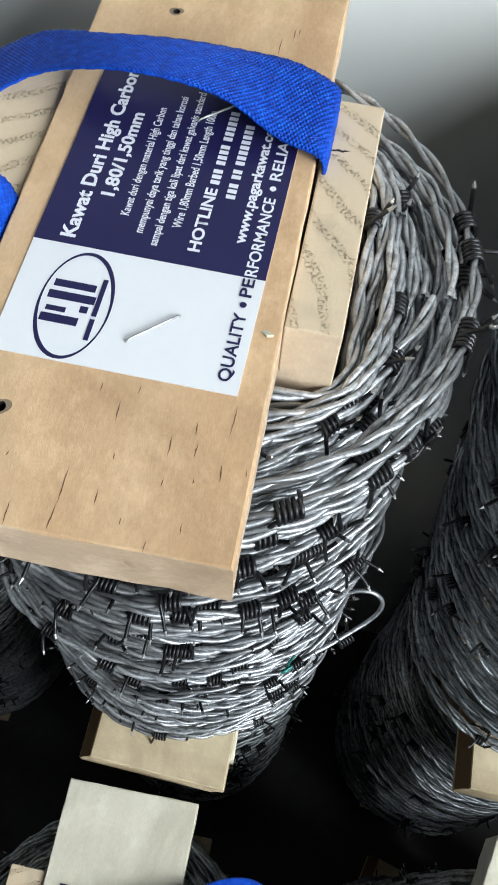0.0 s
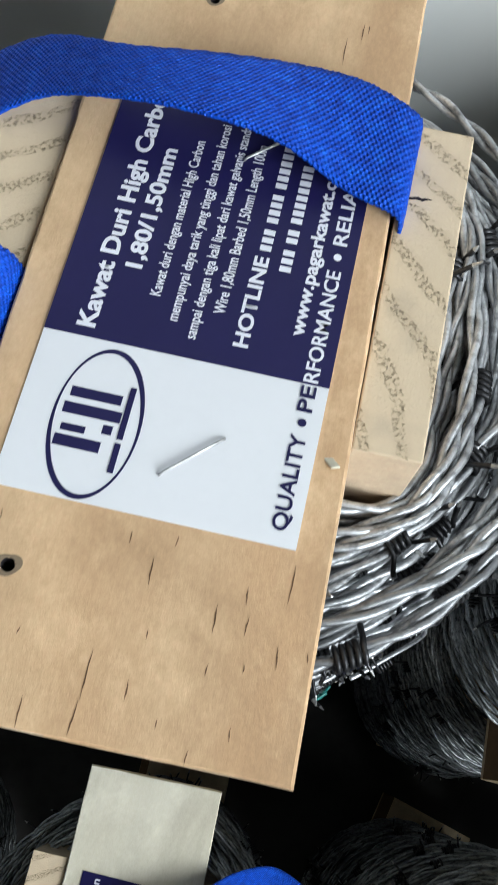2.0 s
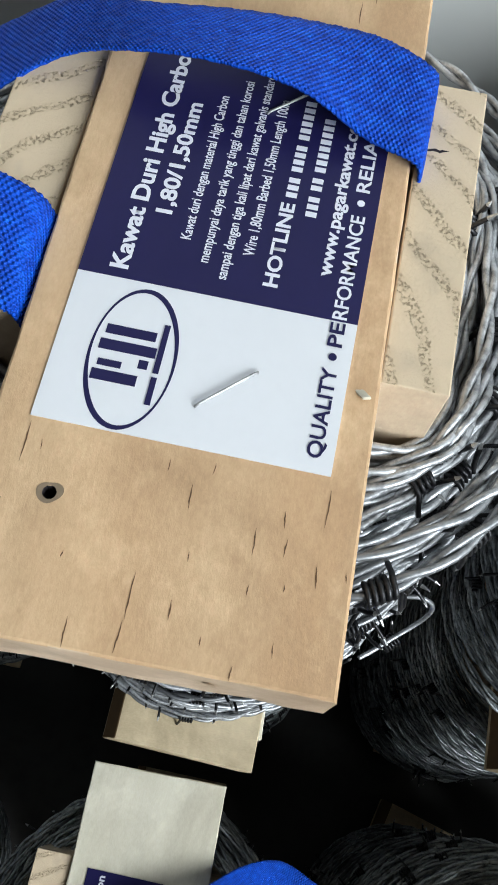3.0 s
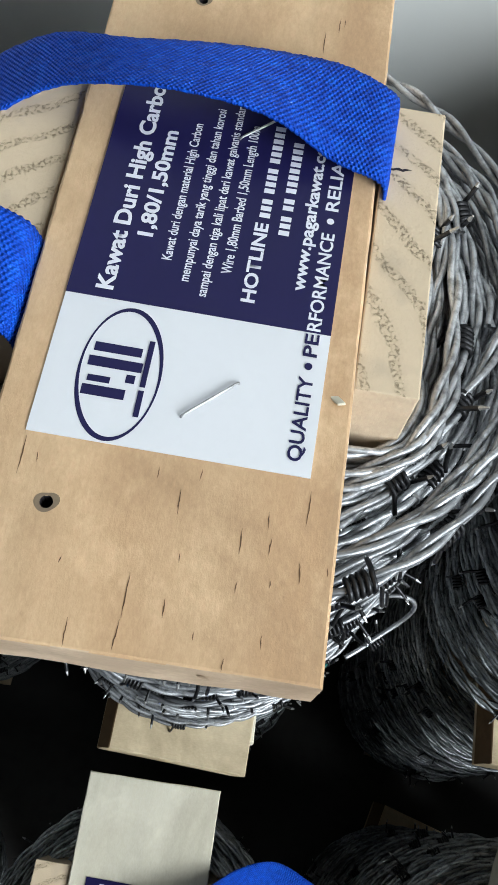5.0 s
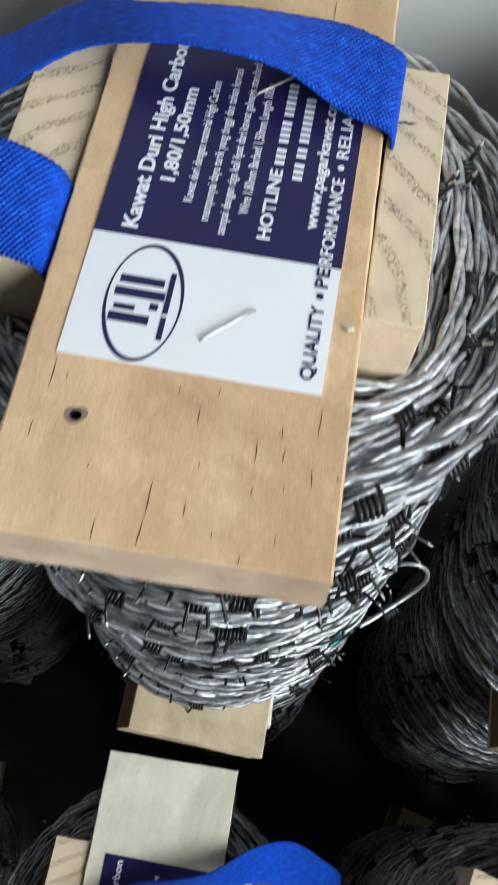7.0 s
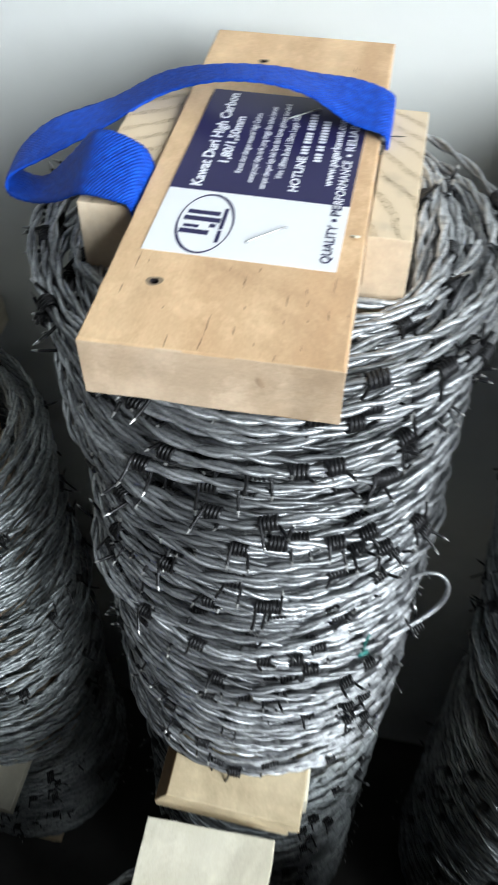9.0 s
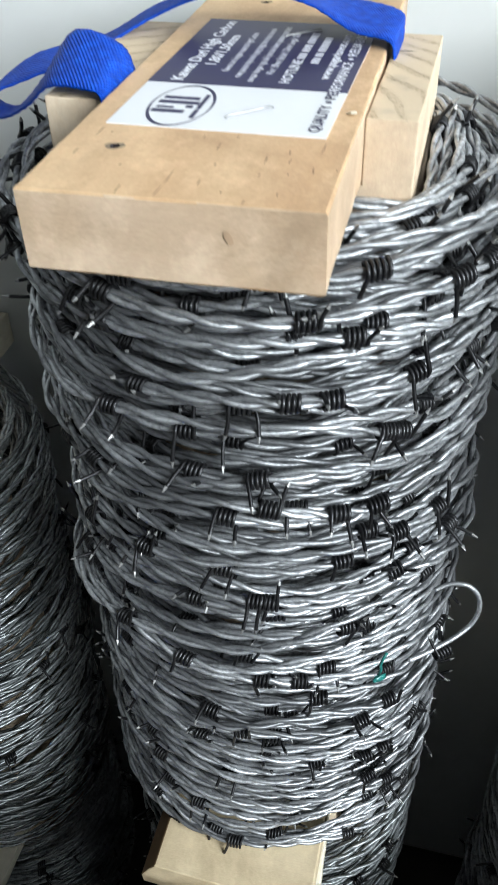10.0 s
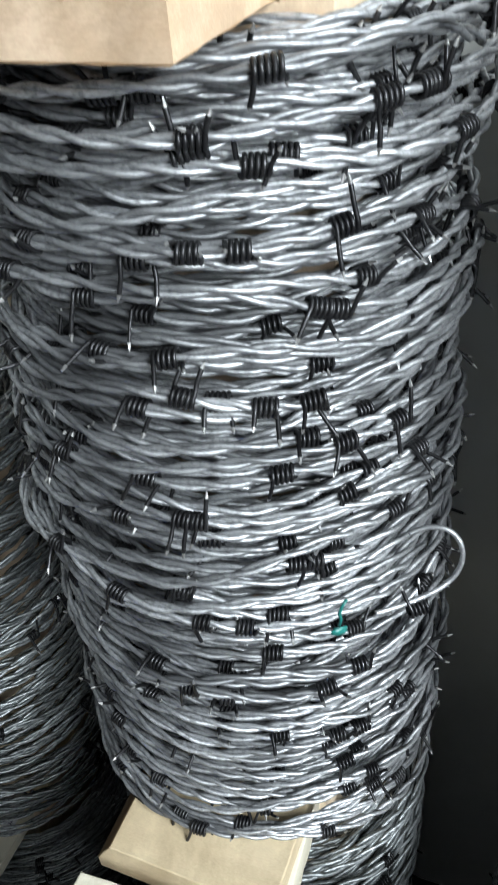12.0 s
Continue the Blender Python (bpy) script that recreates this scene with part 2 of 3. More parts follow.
def plank(x0, x1, y0, y1, z0, z1, holes=(), c=0.0006, wear=0.0006, seed=1):
    """A sawn board with worn edges and drilled holes in its top; the holes' walls take the second material."""
    rnd = random.Random(seed)
    bm = bmesh.new()
    n, k = 34, 10

    def ring(inset, z, wob):
        pts = [(x0 + inset + (x1 - x0 - 2 * inset) * i / k, y0 + inset) for i in range(k)]
        pts += [(x1 - inset, y0 + inset + (y1 - y0 - 2 * inset) * i / n) for i in range(n)]
        pts += [(x1 - inset - (x1 - x0 - 2 * inset) * i / k, y1 - inset) for i in range(k)]
        pts += [(x0 + inset, y1 - inset - (y1 - y0 - 2 * inset) * i / n) for i in range(n)]
        return [bm.verts.new((x + rnd.uniform(-wob, wob), y + rnd.uniform(-wob, wob), z + (rnd.uniform(-wob, wob) * 0.3 if wob else 0))) for x, y in pts]
    rings = [ring(c, z0, 0.0003), ring(0, z0 + c, 0.00025), ring(0, z1 - c, 0.00012), ring(c * 0.35, z1 - c * 0.35, wear * 0.35), ring(c, z1, 0)]
    for a, b in zip(rings, rings[1:]):
        for i in range(len(a)):
            j = (i + 1) % len(a)
            bm.faces.new((a[i], a[j], b[j], b[i]))
    bm.faces.new(list(reversed(rings[0])))
    edges = [bm.edges.get((rings[-1][i], rings[-1][(i + 1) % len(rings[-1])])) for i in range(len(rings[-1]))]
    for hx, hy, hr in holes:
        top = [bm.verts.new((hx + hr * math.cos(i * math.pi / 7) * rnd.uniform(0.9, 1.12), hy + hr * math.sin(i * math.pi / 7) * rnd.uniform(0.9, 1.12), z1)) for i in range(14)]
        low = [bm.verts.new((hx + (v.co.x - hx) * 0.75, hy + (v.co.y - hy) * 0.75, z1 - 0.009)) for v in top]
        for i in range(14):
            j = (i + 1) % 14
            bm.faces.new((top[i], top[j], low[j], low[i])).material_index = 1
        bm.faces.new(low).material_index = 1
        edges += [bm.edges.get((top[i], top[(i + 1) % 14])) for i in range(14)]
    bmesh.ops.triangle_fill(bm, edges=edges, use_beauty=True, normal=(0, 0, 1))
    bmesh.ops.recalc_face_normals(bm, faces=bm.faces[:])
    for f in bm.faces:
        if max(abs(f.normal.x), abs(f.normal.y)) > 0.9 and f.material_index == 0:
            f.material_index = 2
    return bm


# ---- room ----
def slab(name, x0, x1, y0, y1, z0, z1, mat, label, category):
    return tagged(part(name, boxed(x0, x1, y0, y1, z0, z1), mat), label, category, kind="structure")


X0, X1, Y0, Y1, Z0, Z1 = ROOM
slab("floor", X0 - 0.15, X1 + 0.15, Y0 - 0.15, Y1 + 0.15, Z0 - 0.1, Z0, CONCRETE, "dark grey concrete floor under the stacked rolls", "floor")
# ceiling and all walls but the north one are out of view, darkened against fill
slab("ceiling", X0 - 0.15, X1 + 0.15, Y0 - 0.15, Y1 + 0.15, Z1, Z1 + 0.1, LOW_BOUNCE_GREY, "unseen near-black ceiling that cuts bounce light", "ceiling")
slab("wall_north", X0 - 0.15, X1 + 0.15, Y1, Y1 + 0.15, Z0, Z1, PLASTER, "white painted plaster wall behind the rolls", "wall")
slab("wall_south", X0 - 0.15, X1 + 0.15, Y0 - 0.15, Y0, Z0, Z1, LOW_BOUNCE_GREY, "unseen near-black wall that cuts bounce light", "wall")
slab("wall_west", X0 - 0.15, X0, Y0, Y1, Z0, Z1, LOW_BOUNCE_GREY, "unseen near-black wall that cuts bounce light", "wall")
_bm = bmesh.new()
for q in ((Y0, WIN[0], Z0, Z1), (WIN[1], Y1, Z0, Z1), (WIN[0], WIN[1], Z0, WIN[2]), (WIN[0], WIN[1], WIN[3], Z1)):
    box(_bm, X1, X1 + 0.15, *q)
tagged(part("wall_east", _bm, LOW_BOUNCE_GREY), "unseen near-black wall with a window opening, cuts bounce light", "wall", kind="structure")
window = tagged(new("window_1"), "daylit window with a white frame", "window", kind="structure")
_bm = bmesh.new()
for q in ((WIN[0], WIN[0] + 0.05, WIN[2], WIN[3]), (WIN[1] - 0.05, WIN[1], WIN[2], WIN[3]), (WIN[0] + 0.05, WIN[1] - 0.05, WIN[2], WIN[2] + 0.05), (WIN[0] + 0.05, WIN[1] - 0.05, WIN[3] - 0.05, WIN[3])):
    box(_bm, X1 + 0.08, X1 + 0.13, *q)
part("window_frame", _bm, FRAME, window)
pane = part("pane", boxed(X1 + 0.10, X1 + 0.106, WIN[0] + 0.05, WIN[1] - 0.05, WIN[2] + 0.05, WIN[3] - 0.05), GLASS, window)
pane.visible_shadow = False

# ---- barbed wire ----
CX, CY = 0.0, 0.058                 # the roll's axis
TOP, LOW = 0.500, 0.153             # top of the handle board, underside of the foot board
WIRE, LAY = 0.00092, 0.0300         # radius of one wire, length of one twist of the pair


def waves(th, seed, freqs, amp):
    r = np.random.RandomState(seed)
    return amp * sum(np.sin(f * th + r.uniform(0, 6.28)) / (1 + 0.15 * i) for i, f in enumerate(freqs)) / len(freqs) * 1.6


def turns(radius, za, zb, pitch, seed, phase=0.0, step=72, wob_z=0.0078, wob_r=0.0030):
    """The centre line of one plain layer of the winding, from za to zb."""
    n = abs(zb - za) / pitch
    th = np.linspace(0, 2 * np.pi * n, int(n * step))
    z = np.linspace(za, zb, len(th)) + waves(th, seed, (0.37, 0.83, 1.31, 2.17, 3.41, 4.7), wob_z)
    r = radius(th + phase) if callable(radius) else np.full(len(th), radius)
    r = r + waves(th, seed + 50, (0.29, 0.71, 1.63, 2.63, 5.3), wob_r)
    z = np.clip(z, LOW + 0.021, TOP - 0.0222)
    return np.stack((CX + r * np.cos(th + phase), CY + r * np.sin(th + phase), z), 1)


def eased(v, n):
    return np.convolve(np.pad(v, n, mode="edge"), np.ones(2 * n + 1) / (2 * n + 1), mode="valid")


def wound(r0, pitches, seed, most, outer, wander=0.0115, thick=0.0037, steps=240):
    """Layers of strand wound one over the other: each turn lies on whatever is already there below it."""
    cell = 0.0005
    nz = int((ZT - ZB) / cell) + 40
    lie = np.full((steps, nz), r0)
    reach = int(thick / cell)
    out = []
    for k, pitch in enumerate(pitches):
        if k == len(pitches) - 2:          # the last two layers are wound loosely, off the rest
            lie = np.maximum(lie, outer)
        n = int((ZT - ZB) / pitch) * steps
        th = np.arange(n) * 2 * np.pi / steps
        up = np.linspace(0, 1, n) if k % 2 == 0 else np.linspace(1, 0, n)
        z = ZB + (ZT - ZB) * up + waves(th, seed + 7 * k, (0.31, 0.77, 1.37, 2.11, 3.3, 4.9, 6.7), wander)
        z = np.clip(z, ZB + 0.0003 * np.sin(3 * th), ZT + 0.0015 * np.sin(2 * th + k))
        r = np.empty(n)
        at = np.arange(steps)
        for q in range(0, n, steps):
            zi = np.clip(((z[q:q + steps] - ZB) / cell).astype(int) + 12, 9, nz - 10)
            slip = np.sign(lie[at, zi - 4] - lie[at, zi + 4])
            z[q:q + steps] = np.clip(z[q:q + steps] + 0.0009 * eased(slip, 16), ZB, ZT + 0.0015)
            zi = np.clip(((z[q:q + steps] - ZB) / cell).astype(int) + 12, 9, nz - 10)
            need = lie[at, zi]
            need = np.max([np.roll(need, o) for o in range(-5, 6)], 0)
            r[q:q + steps] = eased(need, 9)
            for o in range(-reach, reach + 1):
                col = np.clip(zi + o, 0, nz - 1)
                lie[at, col] = np.maximum(lie[at, col], r[q:q + steps] + math.sqrt(thick ** 2 - (o * cell) ** 2))
        r, z = np.minimum(eased(r, 5), most), eased(z, 7)
        out.append(np.stack((CX + r * np.cos(th), CY + r * np.sin(th), z), 1))
    return out


def resampled(p, step):
    s = np.concatenate(([0], np.cumsum(np.linalg.norm(np.diff(p, axis=0), axis=1))))
    t = np.arange(0, s[-1], step)
    return np.stack([np.interp(t, s, p[:, i]) for i in range(3)], 1), t


def frames_of(p, centre=(CX, CY)):
    tan = np.gradient(p, axis=0)
    tan /= np.linalg.norm(tan, axis=1)[:, None]
    out = p - np.array((centre[0], centre[1], 0))
    out[:, 2] = 0
    out -= tan * np.sum(out * tan, 1)[:, None]
    out /= np.linalg.norm(out, axis=1)[:, None]
    return tan, out, np.cross(tan, out)


def strand_mesh(name, lines, per_lay, sides, mat):
    """Two wires twisted round each other along each centre line, in one mesh."""
    V, F, base = [], [], 0
    al = np.linspace(0, 2 * np.pi, sides, endpoint=False)
    for line in lines:
        p, s = resampled(line, LAY / per_lay)
        tan, out, side = frames_of(p)
        turn = 2 * np.pi * s / LAY + waves(s * 60, 5, (0.3, 0.7, 1.9), 0.9)
        for k in (0.0, np.pi):
            c = p + WIRE * 1.02 * (np.cos(turn + k)[:, None] * out + np.sin(turn + k)[:, None] * side)
            ring = c[:, None] + WIRE * (np.cos(al)[None, :, None] * out[:, None] + np.sin(al)[None, :, None] * side[:, None])
            n = len(c)
            V.append(ring.reshape(-1, 3))
            i = np.arange(n - 1)[:, None] * sides
            j = np.arange(sides)[None]
            jn = (j + 1) % sides
            F.append((np.stack((i + j, i + jn, i + sides + jn, i + sides + j), 2).reshape(-1, 4)) + base)
            base += n * sides
    V, F = np.concatenate(V), np.concatenate(F)
    me = bpy.data.meshes.new(name)
    me.vertices.add(len(V))
    me.vertices.foreach_set("co", V.ravel())
    me.loops.add(F.size)
    me.loops.foreach_set("vertex_index", F.ravel().astype(np.int32))
    me.polygons.add(len(F))
    me.polygons.foreach_set("loop_start", np.arange(0, F.size, 4, dtype=np.int32))
    me.polygons.foreach_set("use_smooth", np.ones(len(F), bool))
    me.update(calc_edges=True)
    me.validate()
    me.materials.append(mat)
    return me


def barb_mesh(seed, sides=6, coils=4.4, per=9):
    """A short wire wound four times round the strand, with two pointed ends."""
    r = random.Random(seed)
    rad, wire = 0.00235, 0.00066
    a0 = r.uniform(0.6, 2.6)
    n = int((coils + r.uniform(-0.25, 0.35)) * per)
    pts = [Vector(((i / per - coils / 2) * 0.00142, rad * math.cos(a0 + i * 2 * math.pi / per) * 1.05, rad * math.sin(a0 + i * 2 * math.pi / per))) for i in range(n + 1)]
    a1 = a0 + n * 2 * math.pi / per
    first = Vector((r.uniform(-0.4, 0.15), math.sin(a0), -math.cos(a0))).normalized()
    last = Vector((r.uniform(-0.15, 0.4), -math.sin(a1), math.cos(a1))).normalized()
    for d, keep in ((first, pts[0]), (last, pts[-1])):
        if d.z < -0.15:
            d.z = r.uniform(-0.1, 0.5)
            d.normalize()
    la, lb = r.uniform(0.006, 0.0115), r.uniform(0.006, 0.0115)
    bend = Vector((r.uniform(-0.2, 0.2), 0, r.uniform(-0.1, 0.25)))
    line = [pts[0] + (first + bend * k) * la * k for k in (1.0, 0.8, 0.4)] + pts + [pts[-1] + (last + bend * k) * lb * k for k in (0.4, 0.8, 1.0)]
    v, f = tube(line, wire, sides)
    for end, tip in ((v[:sides], line[0]), (v[-sides:], line[-1])):
        at = 0 if tip is line[0] else len(v) - sides
        for k, q in enumerate(end):          # cut to a slanting point
            v[at + k] = tuple(Vector(tip).lerp(Vector(q), 0.45 if k < sides // 2 else 0.15))
    me = bpy.data.meshes.new("barb")
    me.from_pydata(v, [], f)
    me.materials.append(BARB)
    me.materials.append(CUT)
    me.polygons.foreach_set("use_smooth", [True] * len(me.polygons))
    for q in list(me.polygons)[:sides] + list(me.polygons)[-2 - sides:]:
        q.material_index, q.use_smooth = 1, False
    return me


def set_barb(parent, p, tan, out, side, meshes, r):
    turn = Matrix((tan, side, out)).transposed()
    ob = new("barb", r.choice(meshes))
    ob.parent = parent
    ob.matrix_basis = Matrix.Translation(p) @ turn.to_4x4() @ Matrix.Rotation(r.uniform(-0.7, 0.7), 4, "X") @ Matrix.Rotation(math.pi * r.choice((0, 1)), 4, "Z")


def add_barbs(parent, line, spacing, meshes, seed, skip=None):
    """Barbs along a strand at about even steps; skip: a stretch of angle (degrees) that is set by hand."""
    r = random.Random(seed)
    p, s = resampled(line, 0.002)
    tan, out, side = frames_of(p)
    at = r.uniform(0.01, spacing)
    while at < s[-1] - 0.01:
        i = int(at / 0.002)
        at += spacing * r.uniform(0.82, 1.18)
        angle = math.degrees(math.atan2(p[i][1] - CY, p[i][0] - CX))
        if (p[i][2] > ZT - 0.022 and p[i][1] > 0.085) or (skip and skip[0] < angle < skip[1]):
            continue
        set_barb(parent, p[i], tan[i], out[i], side[i], meshes, r)


def barbs_at(parent, lines, places, meshes, seed):
    """Barbs at angles (degrees), heights and, where given, radii, each on the outermost or nearest strand there."""
    r = random.Random(seed)
    p = np.concatenate([resampled(q, 0.001)[0] for q in lines])
    f = [np.concatenate(q) for q in zip(*(frames_of(resampled(q, 0.001)[0]) for q in lines))]
    ang, rad = np.degrees(np.arctan2(p[:, 1] - CY, p[:, 0] - CX)), np.hypot(p[:, 0] - CX, p[:, 1] - CY)
    for a, z, *ask in places:
        off = np.abs(rad - ask[0]) if ask else 1.2 * (rad.max() - rad)
        i = int(np.argmin(np.abs(p[:, 2] - z) + 0.0013 * np.abs(ang - a) + off))
        set_barb(parent, p[i], f[0][i], f[1][i], f[2][i], meshes, r)


def core_path(off, w):
    """A winding that follows the square core at a distance, rounding off to the circle as w grows."""
    def radius(th):
        c, s = np.abs(np.cos(th)), np.abs(np.sin(th))
        half = np.where(np.cos(th) > 0, 0.0485, 0.0560)
        box_r = ((c / half) ** 7 + (s / 0.0385) ** 7) ** (-1 / 7.0) + off
        return box_r * (1 - w) + 0.0665 * w
    return radius


ZB, ZT = LOW + 0.0205, TOP - 0.0245
fine_lines = wound(0.0600, (0.0060, 0.0098, 0.0106, 0.0125, 0.0126), 3, 0.0840, 0.0745)
inner_lines = [turns(core_path(0.0025, w), ZT - 0.045, ZT + 0.003, 0.0120, 30 + i, 1.45 + 0.08 * i, wob_z=0.0065, wob_r=0.0022) for i, w in enumerate((0.0, 0.2, 0.4, 0.6, 0.8))]
inner_lines.append(turns(core_path(0.0045, 0.6), ZT, ZB, 0.0040, 19, 0.4, wob_z=0.0014, wob_r=0.001))
# loose last turns that bulge out near the top
inner_lines.append(turns(0.0808, ZT - 0.028, ZT + 0.002, 0.0100, 44, 1.57, wob_z=0.0060, wob_r=0.0030))
# the lowest turns sag beside the foot board
_th = np.linspace(np.pi / 2, np.pi * 6.5, 430)
_r = 0.0775 + waves(_th, 91, (0.41, 1.3, 2.7), 0.0026)
_z = ZB + 0.003 - (0.006 + 0.0016 * _th / np.pi) * np.cos(_th) ** 2 + waves(_th, 92, (0.7, 1.9, 3.1), 0.0022)
sag_line = np.stack((CX + _r * np.cos(_th), CY + _r * np.sin(_th), np.maximum(_z, LOW + 0.004)), 1)
far_lines = wound(0.0630, (0.0070, 0.0110, 0.0135, 0.0140), 61, 0.083, 0.0740) + [turns(0.060, ZT - 0.03, ZT, 0.008, 68, 2.5)]
# barbs between the core and the rim, and where barbs show on the near roll: angle round the axis in degrees, height
TOP_BARBS = [(28, .472, .068), (12, .474, .0745), (-7, .474, .059), (-8, .472, .078), (-36, .472, .065), (-29, .470, .079), (-39, .466, .076), (20, .474, .079), (-20, .474, .068)]
BARB_PLACES = [(-72, .464), (-70, .452), (-73, .440), (-64, .437), (-45, .441), (-37, .461), (-95, .420), (-79, .408), (-77, .399), (-61, .391),
               (-52, .386), (-45, .379), (-31, .376), (-39, .420), (-45, .411), (-58, .363), (-44, .353), (-28, .329), (-52, .326), (-101, .311),
               (-79, .307), (-69, .308), (-96, .341), (-80, .352), (-77, .346), (-63, .282), (-85, .265), (-41, .271), (-49, .261), (-40, .234),
               (-48, .229), (-35, .202), (-32, .180), (-85, .472), (-105, .435), (-112, .427), (-108, .369), (-22, .235), (-87, .383), (-24, .425),
               (-24, .356), (-47, .243), (-13, .332), (-15, .285), (-44, .217), (-42, .192)]
COIL_FAR = strand_mesh("wire_coil", far_lines, 9, 5, ZINC_SHADED)
BARBS = [barb_mesh(i) for i in range(9)]
BARBS_FAR = [barb_mesh(20 + i, 4, 4, 6) for i in range(5)]


# ---- boards, label and strap ----
def printed(text, length, height, x, y, parent, mat, bold=0.0, name="text_line"):
    """One line of print that runs along +y from y, its foot at x."""
    cu = bpy.data.curves.new(name, "FONT")
    cu.body, cu.size, cu.offset, cu.resolution_u = text, 1.0, bold, 3
    tmp = bpy.data.objects.new(name, cu)
    scene.collection.objects.link(tmp)
    me = bpy.data.meshes.new_from_object(tmp.evaluated_get(bpy.context.evaluated_depsgraph_get()))
    bpy.data.objects.remove(tmp)
    bpy.data.curves.remove(cu)
    co = np.empty(len(me.vertices) * 3)
    me.vertices.foreach_get("co", co)
    co = co.reshape(-1, 3)
    lo, hi = co.min(0), co.max(0)
    k = height / 0.70
    out = np.stack((x - co[:, 1] * k, y + (co[:, 0] - lo[0]) * length / (hi[0] - lo[0]), np.full(len(co), LABEL_Z + 0.00015)), 1)
    me.vertices.foreach_set("co", out.ravel())
    me.materials.clear()
    me.materials.append(mat)
    me.name = name
    ob = new(name, me)
    ob.parent = parent
    return ob


LABEL_Z = TOP + 0.0003


def flat(x0, x1, y0, y1, z0, z1, **kw):
    return boxed(x0, x1, y0, y1, z0, z1, **kw)


def bar(parent, x0, x1, y0, y1, mat, name="print_bar"):
    return part(name, flat(x0, x1, y0, y1, LABEL_Z + 0.00008, LABEL_Z + 0.00016), mat, parent)


def dot(parent, x, y, r, mat):
    bm = bmesh.new()
    bmesh.ops.create_cone(bm, cap_ends=True, segments=16, radius1=r, radius2=r, depth=0.00006, matrix=Matrix.Translation((x, y, LABEL_Z + 0.00013)))
    return part("print_dot", bm, mat, parent)


def add_label(roll):
    card = part("label", flat(-0.0275, 0.0275, 0.0, 0.0945, TOP - 0.0001, LABEL_Z), CARD, roll, "white and navy printed card stapled to the board")
    part("navy_field", flat(-0.0275, 0.0275, 0.0315, 0.0945, LABEL_Z, LABEL_Z + 0.00012), NAVY, card, "navy blue printed field")
    for text, y, end, x, h, b in (("Kawat Duri High Carbon", 0.0335, 0.0925, -0.0183, 0.0035, 0.032), ("1,80/1,50mm", 0.0480, 0.0772, -0.0130, 0.0032, 0.032),
                                  ("Kawat duri dengan material High Carbon", 0.0430, 0.0805, -0.0079, 0.0021, 0.016),
                                  ("mempunyai daya tarik yang tinggi dan tahan korosi", 0.0385, 0.0858, -0.0034, 0.0021, 0.016),
                                  ("sampai dengan tiga kali lipat dari kawat galvanis standard", 0.0355, 0.0885, 0.0008, 0.0021, 0.016),
                                  ("Wire 1,80mm Barbed 1,50mm Length 100m", 0.0420, 0.0825, 0.0050, 0.0022, 0.016),
                                  ("HOTLINE", 0.0360, 0.0563, 0.0108, 0.0028, 0.03),
                                  ("www.pagarkawat.com", 0.0408, 0.0832, 0.0206, 0.0027, 0.028)):
        printed(text, end - y, h, x, y, card, INK, b)
    for x, start, groups in ((0.0085, 0.0578, (3, 4, 6)), (0.0132, 0.0540, (3, 2, 8))):
        y = start
        for count in groups:
            for _ in range(count):
                bar(card, x, x + 0.0023, y, y + 0.00125, INK)
                y += 0.00185
            y += 0.0011
    printed("QUALITY", 0.0184, 0.0028, 0.0252, 0.0028, card, NAVY, 0.018)
    dot(card, 0.0239, 0.0236, 0.0008, NAVY)
    printed("PE", 0.0053, 0.0028, 0.0252, 0.0258, card, NAVY, 0.018).location.z = 0.00002
    printed("RFORMANCE", 0.0246, 0.0028, 0.0252, 0.0319, card, INK, 0.018)
    dot(card, 0.0239, 0.0597, 0.0008, INK)
    printed("RELIABILITY", 0.0290, 0.0028, 0.0252, 0.0625, card, INK, 0.018)
    # the round mark: an upright ring and plain blocks
    bm = bmesh.new()
    n = 56
    ex, ey = -0.0127, 0.0152
    rows = []
    for i in range(n):
        a = 2 * math.pi * i / n
        w = 0.0004 + 0.0007 * math.sin(a + 0.5) ** 2
        c, s = math.cos(a), math.sin(a)
        rows.append((bm.verts.new((ex + 0.0083 * c, ey + 0.0149 * s, LABEL_Z + 0.00006)), bm.verts.new((ex + (0.0083 - w) * c, ey + (0.0149 - w) * s, LABEL_Z + 0.00006))))
    for (a, b), (c, d) in zip(rows, rows[1:] + rows[:1]):
        bm.faces.new((a, c, d, b))
    part("emblem_ring", bm, NAVY, card)
    z = (LABEL_Z, LABEL_Z + 0.00006)
    for x0, x1, y0, y1 in ((-0.0193, -0.0107, 0.0094, 0.0116), (-0.0187, -0.0142, 0.0124, 0.0138), (-0.0112, -0.0094, 0.0132, 0.0150),
                           (-0.0193, -0.0085, 0.0158, 0.0180), (-0.0188, -0.0092, 0.0192, 0.0212)):
        part("emblem_block", boxed(x0, x1, y0, y1, *z), NAVY, card)
    for a, c in ((0.0063, 0.0120), (0.0128, 0.0232)):
        bar(card, -0.0082, -0.0071, a, c, NAVY)
    for (xa, ya), (xb, yb) in (((0.0010, 0.0080), (0.0108, 0.0172)), ((0.0010, 0.0780), (0.0105, 0.0868))):
        a, b = Vector((xa, ya, LABEL_Z)), Vector((xb, yb, LABEL_Z))
        up = Vector((0, 0, 0.0006))
        part("staple", tube([a - up * 3, a + up * 0.6, a.lerp(b, 0.06) + up, b.lerp(a, 0.06) + up, b + up * 0.6, b - up * 3], 0.00028, 6), STEEL, roll, "small bright steel staple", True)
    return card


